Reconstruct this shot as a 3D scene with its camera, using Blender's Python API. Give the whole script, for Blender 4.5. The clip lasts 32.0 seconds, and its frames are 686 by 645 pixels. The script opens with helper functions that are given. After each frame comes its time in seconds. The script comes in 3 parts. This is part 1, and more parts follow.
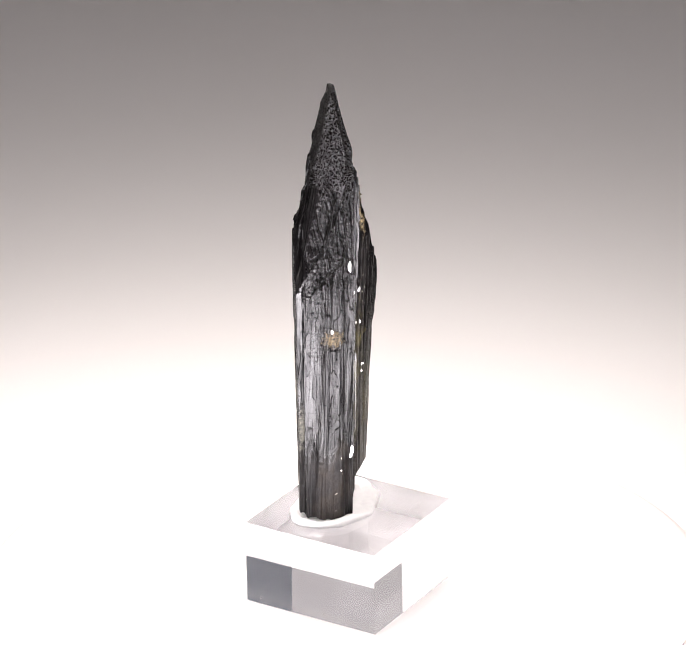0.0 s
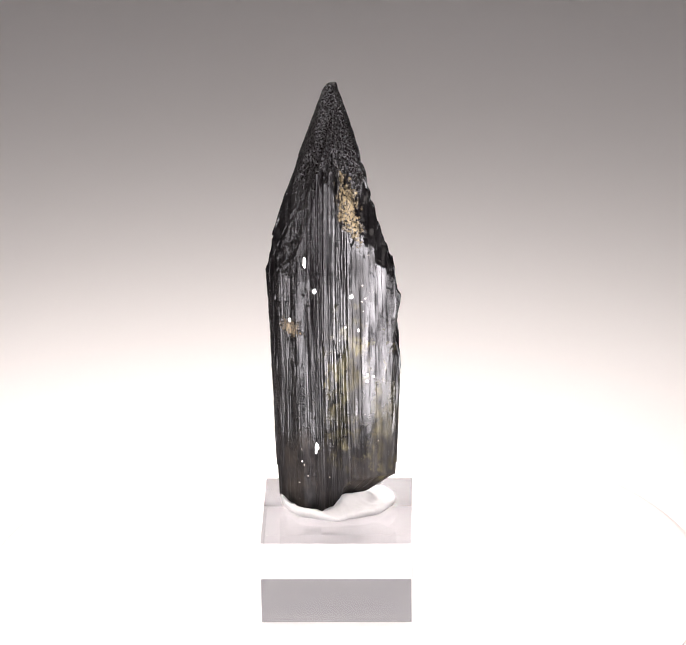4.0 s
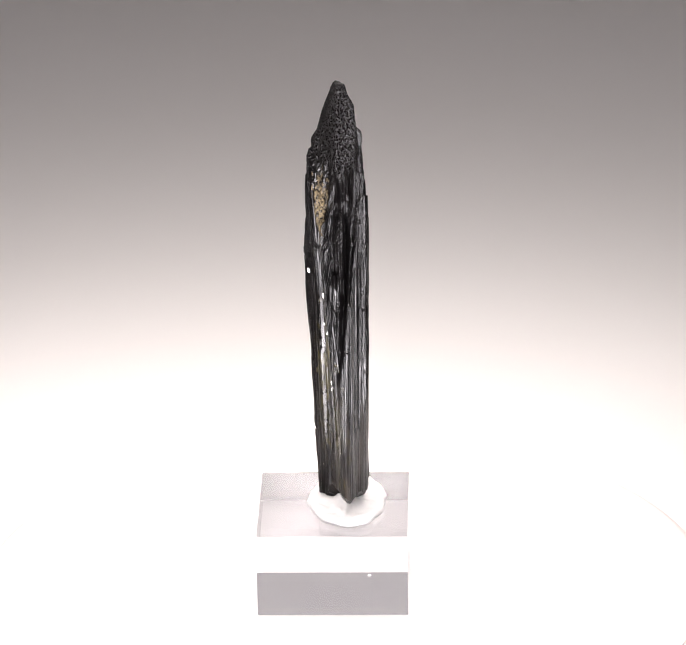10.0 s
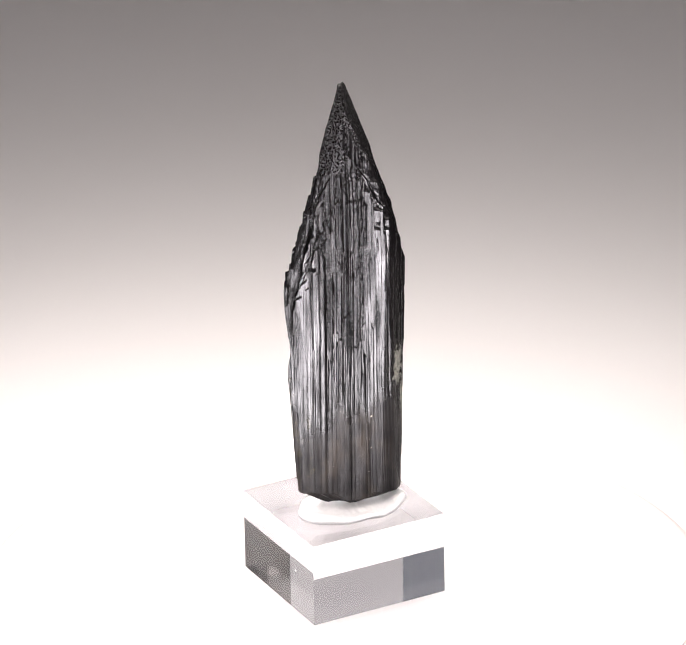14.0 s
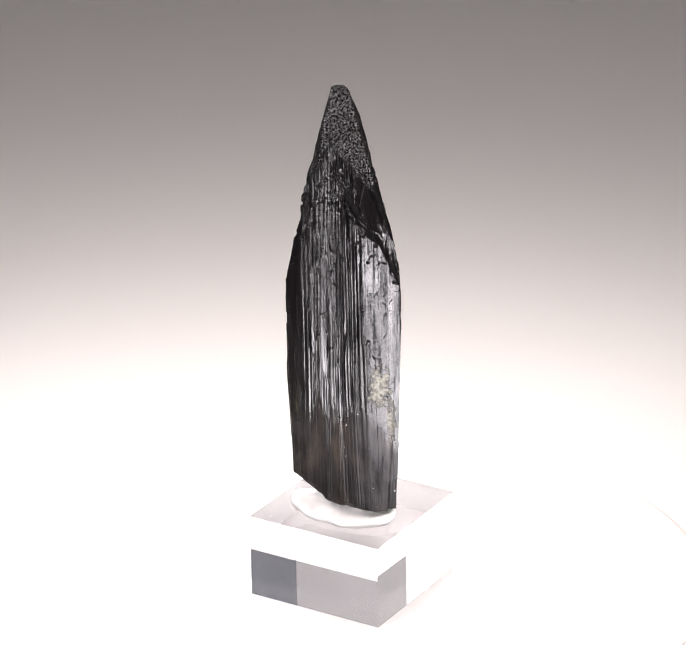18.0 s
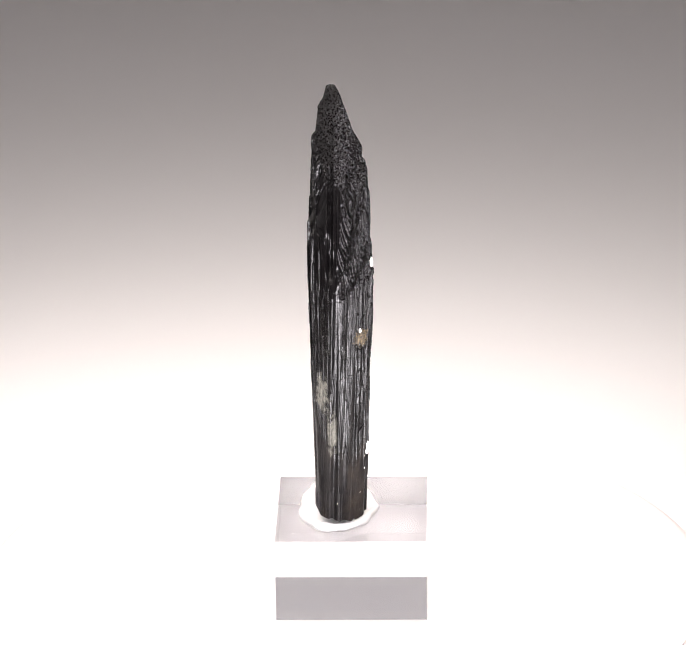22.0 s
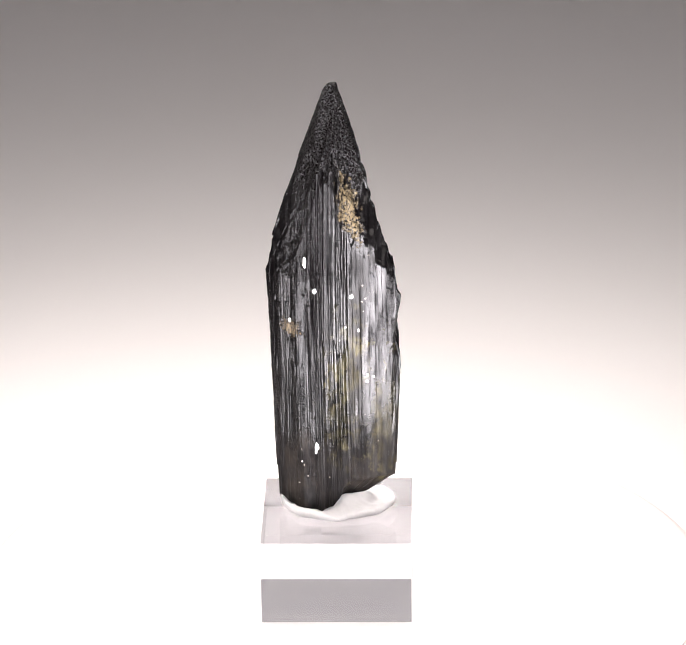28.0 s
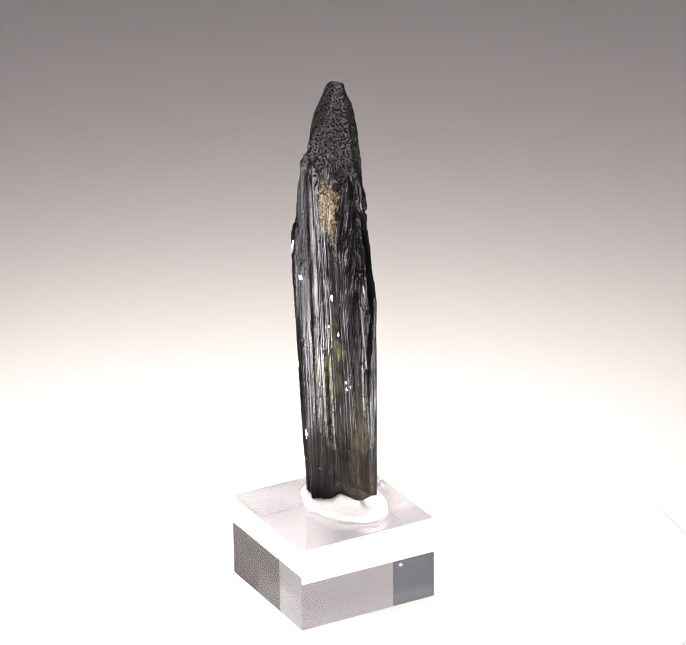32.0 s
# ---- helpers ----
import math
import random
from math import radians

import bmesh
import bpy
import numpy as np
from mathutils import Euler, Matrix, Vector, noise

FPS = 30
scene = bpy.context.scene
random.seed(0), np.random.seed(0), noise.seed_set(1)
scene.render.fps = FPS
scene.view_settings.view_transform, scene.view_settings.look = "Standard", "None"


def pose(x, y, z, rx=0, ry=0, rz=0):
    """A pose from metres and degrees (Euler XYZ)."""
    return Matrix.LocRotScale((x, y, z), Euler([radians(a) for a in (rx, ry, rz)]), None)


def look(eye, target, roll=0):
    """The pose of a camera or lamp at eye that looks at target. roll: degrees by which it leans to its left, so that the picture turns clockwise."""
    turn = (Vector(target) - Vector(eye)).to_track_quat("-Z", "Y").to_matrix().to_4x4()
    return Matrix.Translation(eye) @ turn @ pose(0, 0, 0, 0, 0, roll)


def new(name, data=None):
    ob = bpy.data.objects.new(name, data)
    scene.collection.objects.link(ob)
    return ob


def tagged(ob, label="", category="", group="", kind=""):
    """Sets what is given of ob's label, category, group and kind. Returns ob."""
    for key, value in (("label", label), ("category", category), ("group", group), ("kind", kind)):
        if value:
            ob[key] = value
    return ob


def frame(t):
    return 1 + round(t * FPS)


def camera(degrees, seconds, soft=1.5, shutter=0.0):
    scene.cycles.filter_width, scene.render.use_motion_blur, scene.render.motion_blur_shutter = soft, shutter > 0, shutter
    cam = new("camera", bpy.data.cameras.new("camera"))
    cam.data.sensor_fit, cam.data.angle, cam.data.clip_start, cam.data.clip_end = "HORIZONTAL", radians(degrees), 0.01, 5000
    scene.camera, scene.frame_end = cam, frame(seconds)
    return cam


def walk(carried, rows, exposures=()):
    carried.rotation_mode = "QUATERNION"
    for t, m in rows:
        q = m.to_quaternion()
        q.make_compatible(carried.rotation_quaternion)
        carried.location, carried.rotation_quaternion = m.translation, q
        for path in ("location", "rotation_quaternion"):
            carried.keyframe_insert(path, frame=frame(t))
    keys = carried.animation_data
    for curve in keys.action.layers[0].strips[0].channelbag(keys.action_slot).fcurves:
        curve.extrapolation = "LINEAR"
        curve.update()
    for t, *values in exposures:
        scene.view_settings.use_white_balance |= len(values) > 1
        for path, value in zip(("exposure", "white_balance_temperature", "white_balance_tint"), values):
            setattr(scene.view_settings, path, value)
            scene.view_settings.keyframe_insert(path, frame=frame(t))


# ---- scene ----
# One lens and one standing camera: 0.67 m from the specimen, looking down on it.
cam = camera(9.761, 32.0, 0.6)
EYE = (0.00056, -0.60987, 0.31242)
AIM = (0.00056, 0.0, 0.0485)
walk(cam, [(0.0, look(EYE, AIM, -1.0)), (32.0, look(EYE, AIM, -1.0))], [(0.0, 0.0), (32.0, 0.0)])

# ---- light: lamps over and before the turntable, in a dim room ----
# dim bluish fill light, let in by openings added to the side walls
world = bpy.data.worlds.new("blue_fill")
world.use_nodes = True
world.node_tree.nodes["Background"].inputs["Color"].default_value = (0.84, 0.87, 1.0, 1)
world.node_tree.nodes["Background"].inputs["Strength"].default_value = 0.2
scene.world = world


def area_lamp(name, at, aim, width, height, watts, colour):
    data = bpy.data.lights.new(name, "AREA")
    data.shape, data.size, data.size_y, data.energy, data.color = "RECTANGLE", width, height, watts, colour
    ob = new(name, data)
    ob.matrix_world = look(at, aim)
    return ob


# a low lamp right over the turntable and a higher one behind it
area_lamp("overhead_lamp", (-0.012, 0.022, 0.112), (-0.012, 0.0221, 0), 0.16, 0.17, 0.47, (1.0, 0.91, 0.88))
# two dim softboxes stand upright beside the turntable, a wide one and a narrow one
area_lamp("softbox_lamp", (-0.254, -0.118, 0.14), (0, 0, 0.14), 0.36, 0.16, 0.24, (1.0, 0.94, 0.93))
area_lamp("softbox_lamp", (0.277, -0.035, 0.14), (0, 0, 0.14), 0.12, 0.16, 0.08, (1.0, 0.94, 0.93))
# the higher one is an added fill that lifts the far paper
area_lamp("back_fill_lamp", (0, 0.15, 0.30), (0, 0.1501, 0), 0.20, 0.20, 0.108, (1.0, 0.89, 0.875))
# a light panel lies on the desk before the turntable and shines up at the specimen
area_lamp("light_panel", (0.023, -0.143, -0.0125), (0.023, -0.139, 0.06), 0.202, 0.135, 5.1, (1.0, 0.945, 0.99))

# ---- materials ----


class Nodes:
    """A small builder of node materials."""

    def __init__(self, name):
        self.mat = bpy.data.materials.new(name)
        self.mat.use_nodes = True
        self.tree = self.mat.node_tree
        self.bsdf = self.tree.nodes["Principled BSDF"]
        self.co = self.tree.nodes.new("ShaderNodeTexCoord").outputs["Object"]

    def set(self, **values):
        for key, value in values.items():
            socket = self.bsdf.inputs[key.replace("_", " ")]
            if isinstance(value, bpy.types.NodeSocket):
                self.tree.links.new(value, socket)
            else:
                socket.default_value = value
        return self

    def node(self, kind, **values):
        n = self.tree.nodes.new(kind)
        for key, value in values.items():
            socket = n.inputs[int(key[1:])] if key[0] == "i" and key[1:].isdigit() else n.inputs[key.replace("_", " ")]
            if isinstance(value, bpy.types.NodeSocket):
                self.tree.links.new(value, socket)
            else:
                socket.default_value = value
        return n

    def noise(self, scale, detail=4.0, rough=0.55, stretch=(1, 1, 1), at=None):
        m = self.node("ShaderNodeMapping", Vector=at or self.co)
        m.inputs["Scale"].default_value = stretch
        return self.node("ShaderNodeTexNoise", Vector=m.outputs[0], Scale=scale, Detail=detail, Roughness=rough).outputs["Fac"]

    def ramp(self, fac, stops):
        n = self.node("ShaderNodeValToRGB", Fac=fac)
        e = n.color_ramp.elements
        while len(e) < len(stops):
            e.new(0.5)
        for el, (p, c) in zip(e, stops):
            el.position = p
            el.color = (*c, 1) if isinstance(c, tuple) else (c, c, c, 1)
        return n.outputs["Color"]

    def mix(self, fac, a, b, how="MIX"):
        n = self.tree.nodes.new("ShaderNodeMix")
        n.data_type, n.blend_type = "RGBA", how
        for i, v in ((0, fac), (6, a), (7, b)):
            if isinstance(v, bpy.types.NodeSocket):
                self.tree.links.new(v, n.inputs[i])
            else:
                n.inputs[i].default_value = (*v, 1) if isinstance(v, tuple) else v
        return n.outputs[2]

    def calc(self, how, a, b=0.0, c=0.0):
        n = self.tree.nodes.new("ShaderNodeMath")
        n.operation = how
        for i, v in enumerate((a, b, c)):
            if isinstance(v, bpy.types.NodeSocket):
                self.tree.links.new(v, n.inputs[i])
            else:
                n.inputs[i].default_value = v
        return n.outputs[0]

    def bump(self, height, strength, distance):
        return self.node("ShaderNodeBump", Height=height, Strength=strength, Distance=distance).outputs["Normal"]


def paper_material():
    n = Nodes("white_paper")
    n.set(Base_Color=n.mix(n.noise(9.0), (0.78, 0.765, 0.745), (0.82, 0.81, 0.80)), Roughness=0.85,
          Normal=n.bump(n.noise(900.0, 3), 0.15, 0.0002))
    return n.mat


def turntable_material():
    n = Nodes("white_plastic")
    n.set(Base_Color=n.mix(n.noise(30.0), (0.86, 0.845, 0.85), (0.90, 0.89, 0.895)), Roughness=0.5,
          Normal=n.bump(n.noise(500.0, 3), 0.1, 0.0001))
    return n.mat


def rim_material():
    n = Nodes("rose_plastic")
    n.set(Base_Color=n.mix(n.noise(30.0), (0.77, 0.69, 0.68), (0.81, 0.74, 0.73)), Roughness=0.5, Normal=n.bump(n.noise(500.0, 3), 0.1, 0.0001))
    return n.mat


def acrylic_material():
    n = Nodes("clear_acrylic")
    n.set(Base_Color=(0.965, 0.96, 0.972, 1), Roughness=0.03, IOR=1.49, Transmission_Weight=1.0)
    return n.mat


def putty_material():
    n = Nodes("white_putty")
    n.set(Base_Color=n.mix(n.noise(300.0), (0.80, 0.80, 0.80), (0.86, 0.86, 0.86)), Roughness=0.35, Transmission_Weight=0.25, IOR=1.45,
          Normal=n.bump(n.noise(260.0, 3), 0.5, 0.0006))
    return n.mat


def patch(n, at, turn, size, ragged=0.55, scale=700.0):
    """A ragged stain on the crystal: 1 inside an ellipsoid (metres, degrees), 0 outside."""
    m = n.node("ShaderNodeMapping", Vector=n.co)
    m.vector_type = "TEXTURE"
    m.inputs["Location"].default_value, m.inputs["Rotation"].default_value, m.inputs["Scale"].default_value = at, [radians(a) for a in turn], size
    length = n.tree.nodes.new("ShaderNodeVectorMath")
    length.operation = "LENGTH"
    n.tree.links.new(m.outputs[0], length.inputs[0])
    edge = n.calc("ADD", length.outputs["Value"], n.calc("MULTIPLY", n.calc("SUBTRACT", n.noise(scale, 5, 0.7), 0.5), ragged * 4))
    return n.ramp(edge, [(0.55, 1.0), (1.0, 0.0)])


def crystal_material():
    n = Nodes("black_tourmaline")
    z = n.node("ShaderNodeSeparateXYZ", Vector=n.co).outputs["Z"]
    grain = n.noise(900.0, 6, 0.6, (1, 1, 0.05))
    blotch = n.noise(230.0, 6, 0.65, (1, 1, 0.55))
    cloud = n.noise(420.0, 4, 0.6, (1, 1, 0.7))
    dark = n.mix(grain, (0.0006, 0.00055, 0.0006), (0.0028, 0.0024, 0.0025))
    # the foot is smoky brown and duller than the rest
    # the dull field also holds the strip that dims one corner's reflection
    foot_node, etch_node = n.tree.nodes.new("ShaderNodeAttribute"), n.tree.nodes.new("ShaderNodeAttribute")
    foot_node.attribute_name, etch_node.attribute_name = "dull", "etched"
    foot, etched = foot_node.outputs["Fac"], etch_node.outputs["Fac"]
    smoke = n.mix(n.ramp(cloud, [(0.35, 0.0), (0.65, 1.0)]), (0.0040, 0.0037, 0.0038), (0.0105, 0.0094, 0.0089))
    brown = n.mix(n.ramp(blotch, [(0.50, 0.0), (0.74, 1.0)]), smoke, (0.022, 0.0178, 0.0140))
    colour = n.mix(foot, dark, brown)
    specks = n.ramp(n.noise(1100.0, 2, 0.5), [(0.72, 0.0), (0.77, 1.0)])
    colour = n.mix(n.calc("MULTIPLY", foot, specks), colour, (0.30, 0.28, 0.24))
    # olive stains on the lower half of one broad side
    olive = n.calc("MAXIMUM", patch(n, (0.0022, -0.0035, 0.037), (0, 0, 0), (0.0050, 0.0030, 0.015), 0.9, 500.0),
                   patch(n, (0.0075, -0.0010, 0.030), (0, 0, 0), (0.0030, 0.0030, 0.013), 0.9, 500.0))
    colour = n.mix(n.calc("MULTIPLY", n.calc("MULTIPLY", olive, n.ramp(blotch, [(0.40, 0.1), (0.66, 0.9)])), n.ramp(n.noise(900.0, 4, 0.65, (1, 1, 0.3)), [(0.36, 0.1), (0.64, 1.0)])), colour, (0.055, 0.048, 0.022))
    # a crust of pale grains on one end
    pale = n.calc("MAXIMUM", patch(n, (-0.0090, 0.0026, 0.0400), (0, 0, 0), (0.0020, 0.0020, 0.0036), 0.75, 900.0),
                  patch(n, (-0.0105, 0.0012, 0.0335), (0, 0, 0), (0.0007, 0.0010, 0.0046), 0.6, 900.0))
    pale_grain = n.ramp(n.noise(1700.0, 3, 0.6), [(0.38, 0.3), (0.62, 1.0)])
    colour = n.mix(n.calc("MULTIPLY", pale, pale_grain), colour, (0.088, 0.085, 0.070))
    gold_grain = n.ramp(n.noise(2300.0, 3, 0.6), [(0.40, 0.0), (0.58, 1.0)])
    gold = n.calc("MULTIPLY", patch(n, (0.0019, -0.0027, 0.0698), (0, -12, 0), (0.0018, 0.0032, 0.0056), 0.75, 700.0), gold_grain)
    colour = n.mix(gold, colour, n.mix(n.noise(1500.0), (0.06, 0.045, 0.024), (0.15, 0.115, 0.062)))
    rust = n.calc("MAXIMUM", patch(n, (-0.0080, -0.0037, 0.0493), (0, 0, 0), (0.0020, 0.0024, 0.0016), 0.7, 1200.0),
                  patch(n, (-0.0102, 0.0001, 0.0552), (0, 0, 0), (0.0009, 0.0008, 0.0027), 0.5, 900.0))
    colour = n.mix(n.calc("MULTIPLY", rust, gold_grain), colour, (0.075, 0.056, 0.032))
    crust = n.calc("MAXIMUM", gold, n.calc("MULTIPLY", n.calc("MAXIMUM", pale, rust), 0.8))
    # the etched, granular point is duller than the polished sides
    gloss = n.calc("SUBTRACT", 0.115, n.calc("MULTIPLY", foot, 0.075))
    # streaks where the polish is lost
    gloss = n.calc("MULTIPLY", gloss, n.ramp(n.noise(800.0, 4, 0.65, (1, 1, 0.12)), [(0.36, 0.25), (0.5, 1.0), (0.66, 1.6)]))
    gloss = n.mix(etched, gloss, n.ramp(n.noise(3500.0, 2, 0.5), [(0.42, 0.005), (0.66, 0.19)]))
    gloss = n.mix(crust, gloss, (0.12, 0.12, 0.12))
    rough = n.mix(foot, n.ramp(n.noise(500.0, 5, 0.6, (1, 1, 0.1)), [(0.3, 0.08), (0.7, 0.26)]), (0.32, 0.32, 0.32))
    rough = n.mix(etched, rough, (0.13, 0.13, 0.13))
    rough = n.mix(crust, rough, (0.6, 0.6, 0.6))
    plain = n.calc("MAXIMUM", foot, etched)
    lines = n.calc("MULTIPLY", n.noise(2600.0, 4, 0.6, (1, 1, 0.02)), n.calc("SUBTRACT", 0.75, n.calc("MULTIPLY", plain, 0.66)))
    crumbs = n.calc("MULTIPLY", n.noise(4200.0, 3, 0.6), n.calc("ADD", 0.22, n.calc("ADD", n.calc("MULTIPLY", etched, 2.2), n.calc("MULTIPLY", crust, 1.2))))
    fine = n.calc("ADD", lines, crumbs)
    n.set(Base_Color=colour, Roughness=rough, Specular_IOR_Level=gloss, IOR=1.64, Normal=n.bump(fine, 0.6, 0.00016))
    return n.mat


def grain_material():
    n = Nodes("white_mineral")
    n.set(Base_Color=n.mix(n.noise(1500.0), (0.62, 0.60, 0.57), (0.86, 0.85, 0.83)), Roughness=0.3, Normal=n.bump(n.noise(2500.0), 0.4, 0.0002))
    return n.mat


def desk_material():
    n = Nodes("dark_desk")
    n.set(Base_Color=n.mix(n.noise(30.0, 5, 0.6, (1, 6, 1)), (0.018, 0.015, 0.013), (0.035, 0.028, 0.023)), Roughness=0.6)
    return n.mat


def wall_material():
    n = Nodes("dim_wall")
    n.set(Base_Color=n.mix(n.noise(6.0), (0.17, 0.17, 0.18), (0.21, 0.21, 0.22)), Roughness=0.9)
    return n.mat


PAPER, TABLE, ACRYLIC, PUTTY, CRYSTAL = paper_material(), turntable_material(), acrylic_material(), putty_material(), crystal_material()
GRAIN, DESK, WALL, RIM = grain_material(), desk_material(), wall_material(), rim_material()


# ---- mesh helpers ----


def grid_mesh(name, points, closed=True, smooth=True):
    """A mesh from a (columns, rows, 3) array of points: a skin that closes round its columns."""
    cols, rows = points.shape[:2]
    i = np.arange(cols if closed else cols - 1)
    j = np.arange(rows - 1)
    a = (i[:, None] * rows + j[None, :]).ravel()
    b = (((i + 1) % cols)[:, None] * rows + j[None, :]).ravel()
    faces = np.stack([a, b, b + 1, a + 1], -1)
    me = bpy.data.meshes.new(name)
    me.vertices.add(cols * rows)
    me.vertices.foreach_set("co", points.astype(np.float32).ravel())
    me.loops.add(faces.size)
    me.loops.foreach_set("vertex_index", faces.astype(np.int32).ravel())
    me.polygons.add(len(faces))
    me.polygons.foreach_set("loop_start", np.arange(0, faces.size, 4, dtype=np.int32))
    me.polygons.foreach_set("use_smooth", np.full(len(faces), smooth))
    me.update(calc_edges=True)
    me.validate()
    return me


def lathe(name, profile, material, segments=192):
    """A body of revolution round z from (radius, height) pairs."""
    a = np.linspace(0, 2 * np.pi, segments, endpoint=False)
    p = np.array(profile)
    pts = np.stack([np.cos(a)[:, None] * p[None, :, 0], np.sin(a)[:, None] * p[None, :, 0], np.broadcast_to(p[:, 1], (segments, len(p)))], -1)
    me = grid_mesh(name, pts)
    me.set_sharp_from_angle(angle=radians(25))
    me.materials.append(material)
    return new(name, me)


# ---- the setting: a white paper sweep on a table ----


def build_sweep():
    profile = [(-0.069, 0.0), (0.375, 0.0)]
    for k in range(1, 13):
        a = radians(90 * k / 12)
        profile.append((0.375 + 0.06 * math.sin(a), 0.06 - 0.06 * math.cos(a)))
    profile.append((0.435, 0.6))
    bm = bmesh.new()
    rows = []
    for side in (-1, 1):
        # a narrow sheet in front that widens where it curves up
        wide = [(0.108 + 0.32 * (k > 2)) * side for k in range(len(profile))]
        rows.append(([bm.verts.new((x, y, z - 0.012)) for x, (y, z) in zip(wide, profile)], [bm.verts.new((x, y + 0.002, z - 0.014)) for x, (y, z) in zip(wide, profile)]))
    (t0, u0), (t1, u1) = rows
    for k in range(len(profile) - 1):
        bm.faces.new((t0[k], t1[k], t1[k + 1], t0[k + 1]))
        bm.faces.new((u0[k], u0[k + 1], u1[k + 1], u1[k]))
        bm.faces.new((t0[k], t0[k + 1], u0[k + 1], u0[k]))
        bm.faces.new((t1[k], u1[k], u1[k + 1], t1[k + 1]))
    bm.faces.new((t0[0], u0[0], u1[0], t1[0]))
    bm.faces.new((t0[-1], t1[-1], u1[-1], u0[-1]))
    bmesh.ops.recalc_face_normals(bm, faces=bm.faces)
    me = bpy.data.meshes.new("backdrop")
    bm.to_mesh(me)
    bm.free()
    for p in me.polygons:
        p.use_smooth = True
    me.set_sharp_from_angle(angle=radians(25))
    me.materials.append(PAPER)
    return tagged(new("backdrop", me), "seamless white paper sweep curving up behind the turntable", "backdrop", kind="structure")


build_sweep()


def box(name, lo, hi, material, bevel=0.0):
    bm = bmesh.new()
    bmesh.ops.create_cube(bm, size=1.0)
    for v in bm.verts:
        v.co = Vector([lo[k] + (v.co[k] + 0.5) * (hi[k] - lo[k]) for k in range(3)])
    if bevel:
        bmesh.ops.bevel(bm, geom=bm.edges[:], offset=bevel, segments=2, affect="EDGES", profile=0.5)
    me = bpy.data.meshes.new(name)
    bm.to_mesh(me)
    bm.free()
    me.materials.append(material)
    return new(name, me)


# the desk under the paper and the dim room round it
tagged(box("desk_top", (-0.8, -0.55, -0.05), (0.8, 0.72, -0.0165), DESK, 0.002), "dark wooden desk top under the paper sweep", "desk", kind="structure")
tagged(box("floor", (-2.0, -2.0, -0.80), (2.0, 2.0, -0.75), WALL), "dim grey floor of the room", "floor", kind="structure")
tagged(box("ceiling", (-2.0, -2.0, 1.70), (2.0, 2.0, 1.75), WALL), "dim grey ceiling of the room", "ceiling", kind="structure")


def open_wall(name, x0, x1):
    """A side wall with one unseen opening, added to let bluish fill reach the block."""
    bm = bmesh.new()
    for y0, y1, z0, z1 in ((-2.0, 0.1, -0.75, 1.7), (1.9, 2.0, -0.75, 1.7), (0.1, 1.9, -0.75, 0.35), (0.1, 1.9, 1.6, 1.7)):
        made = bmesh.ops.create_cube(bm, size=1.0)["verts"]
        for v in made:
            v.co = Vector((x0 + (v.co.x + 0.5) * (x1 - x0), y0 + (v.co.y + 0.5) * (y1 - y0), z0 + (v.co.z + 0.5) * (z1 - z0)))
    me = bpy.data.meshes.new(name)
    bm.to_mesh(me)
    bm.free()
    me.materials.append(WALL)
    tagged(new(name, me), "plain dim grey wall with an unseen opening added for fill light", "wall", kind="structure")


for wall_name, lo, hi in (("wall_north", (-2.0, 2.0, -0.75), (2.0, 2.1, 1.70)), ("wall_south", (-2.0, -2.1, -0.75), (2.0, -2.0, 1.70))):
    tagged(box(wall_name, lo, hi, WALL), "plain dim grey wall of the room", "wall", kind="structure")
open_wall("wall_west", -2.1, -2.0)
open_wall("wall_east", 2.0, 2.1)

# ---- the turntable ----


def build_turntable():
    plate = lathe("turntable", [(0.0, 0.00012), (0.03, 0.00012), (0.0605, 0.00012), (0.0605, -0.0118), (0.0, -0.0118)], TABLE)
    edge = [(0.0605, -0.0001), (0.0615, -0.0001)] + [(0.0615 + 0.0015 * math.sin(radians(a)), -0.0017 + 0.0015 * math.cos(radians(a))) for a in range(15, 91, 15)]
    rim = lathe("rim", edge + [(0.0630, -0.0105), (0.0626, -0.0110), (0.0605, -0.0110), edge[0]], RIM)
    tagged(rim, "pale rose plastic rim").parent = plate
    return tagged(plate, "round flat white plastic turntable with a rounded rim", "turntable")


turntable = build_turntable()

# ---- the clear block ----
BLOCK = (0.0250, 0.0252, 0.01455)
BLOCK_AT = (-0.00088, -0.00159)


def build_block():
    bm = bmesh.new()
    bmesh.ops.create_cube(bm, size=1.0)
    for v in bm.verts:
        v.co = Vector((v.co.x * BLOCK[0] + BLOCK_AT[0], v.co.y * BLOCK[1] + BLOCK_AT[1], (v.co.z + 0.5) * BLOCK[2] + 0.00015))
    bmesh.ops.bevel(bm, geom=bm.edges[:], offset=0.000012, segments=2, affect="EDGES", profile=0.5)
    me = bpy.data.meshes.new("display_base")
    bm.to_mesh(me)
    bm.free()
    me.materials.append(ACRYLIC)
    ob = new("display_base", me)
    return tagged(ob, "square clear acrylic display block under the crystal", "display base")


block = build_block()


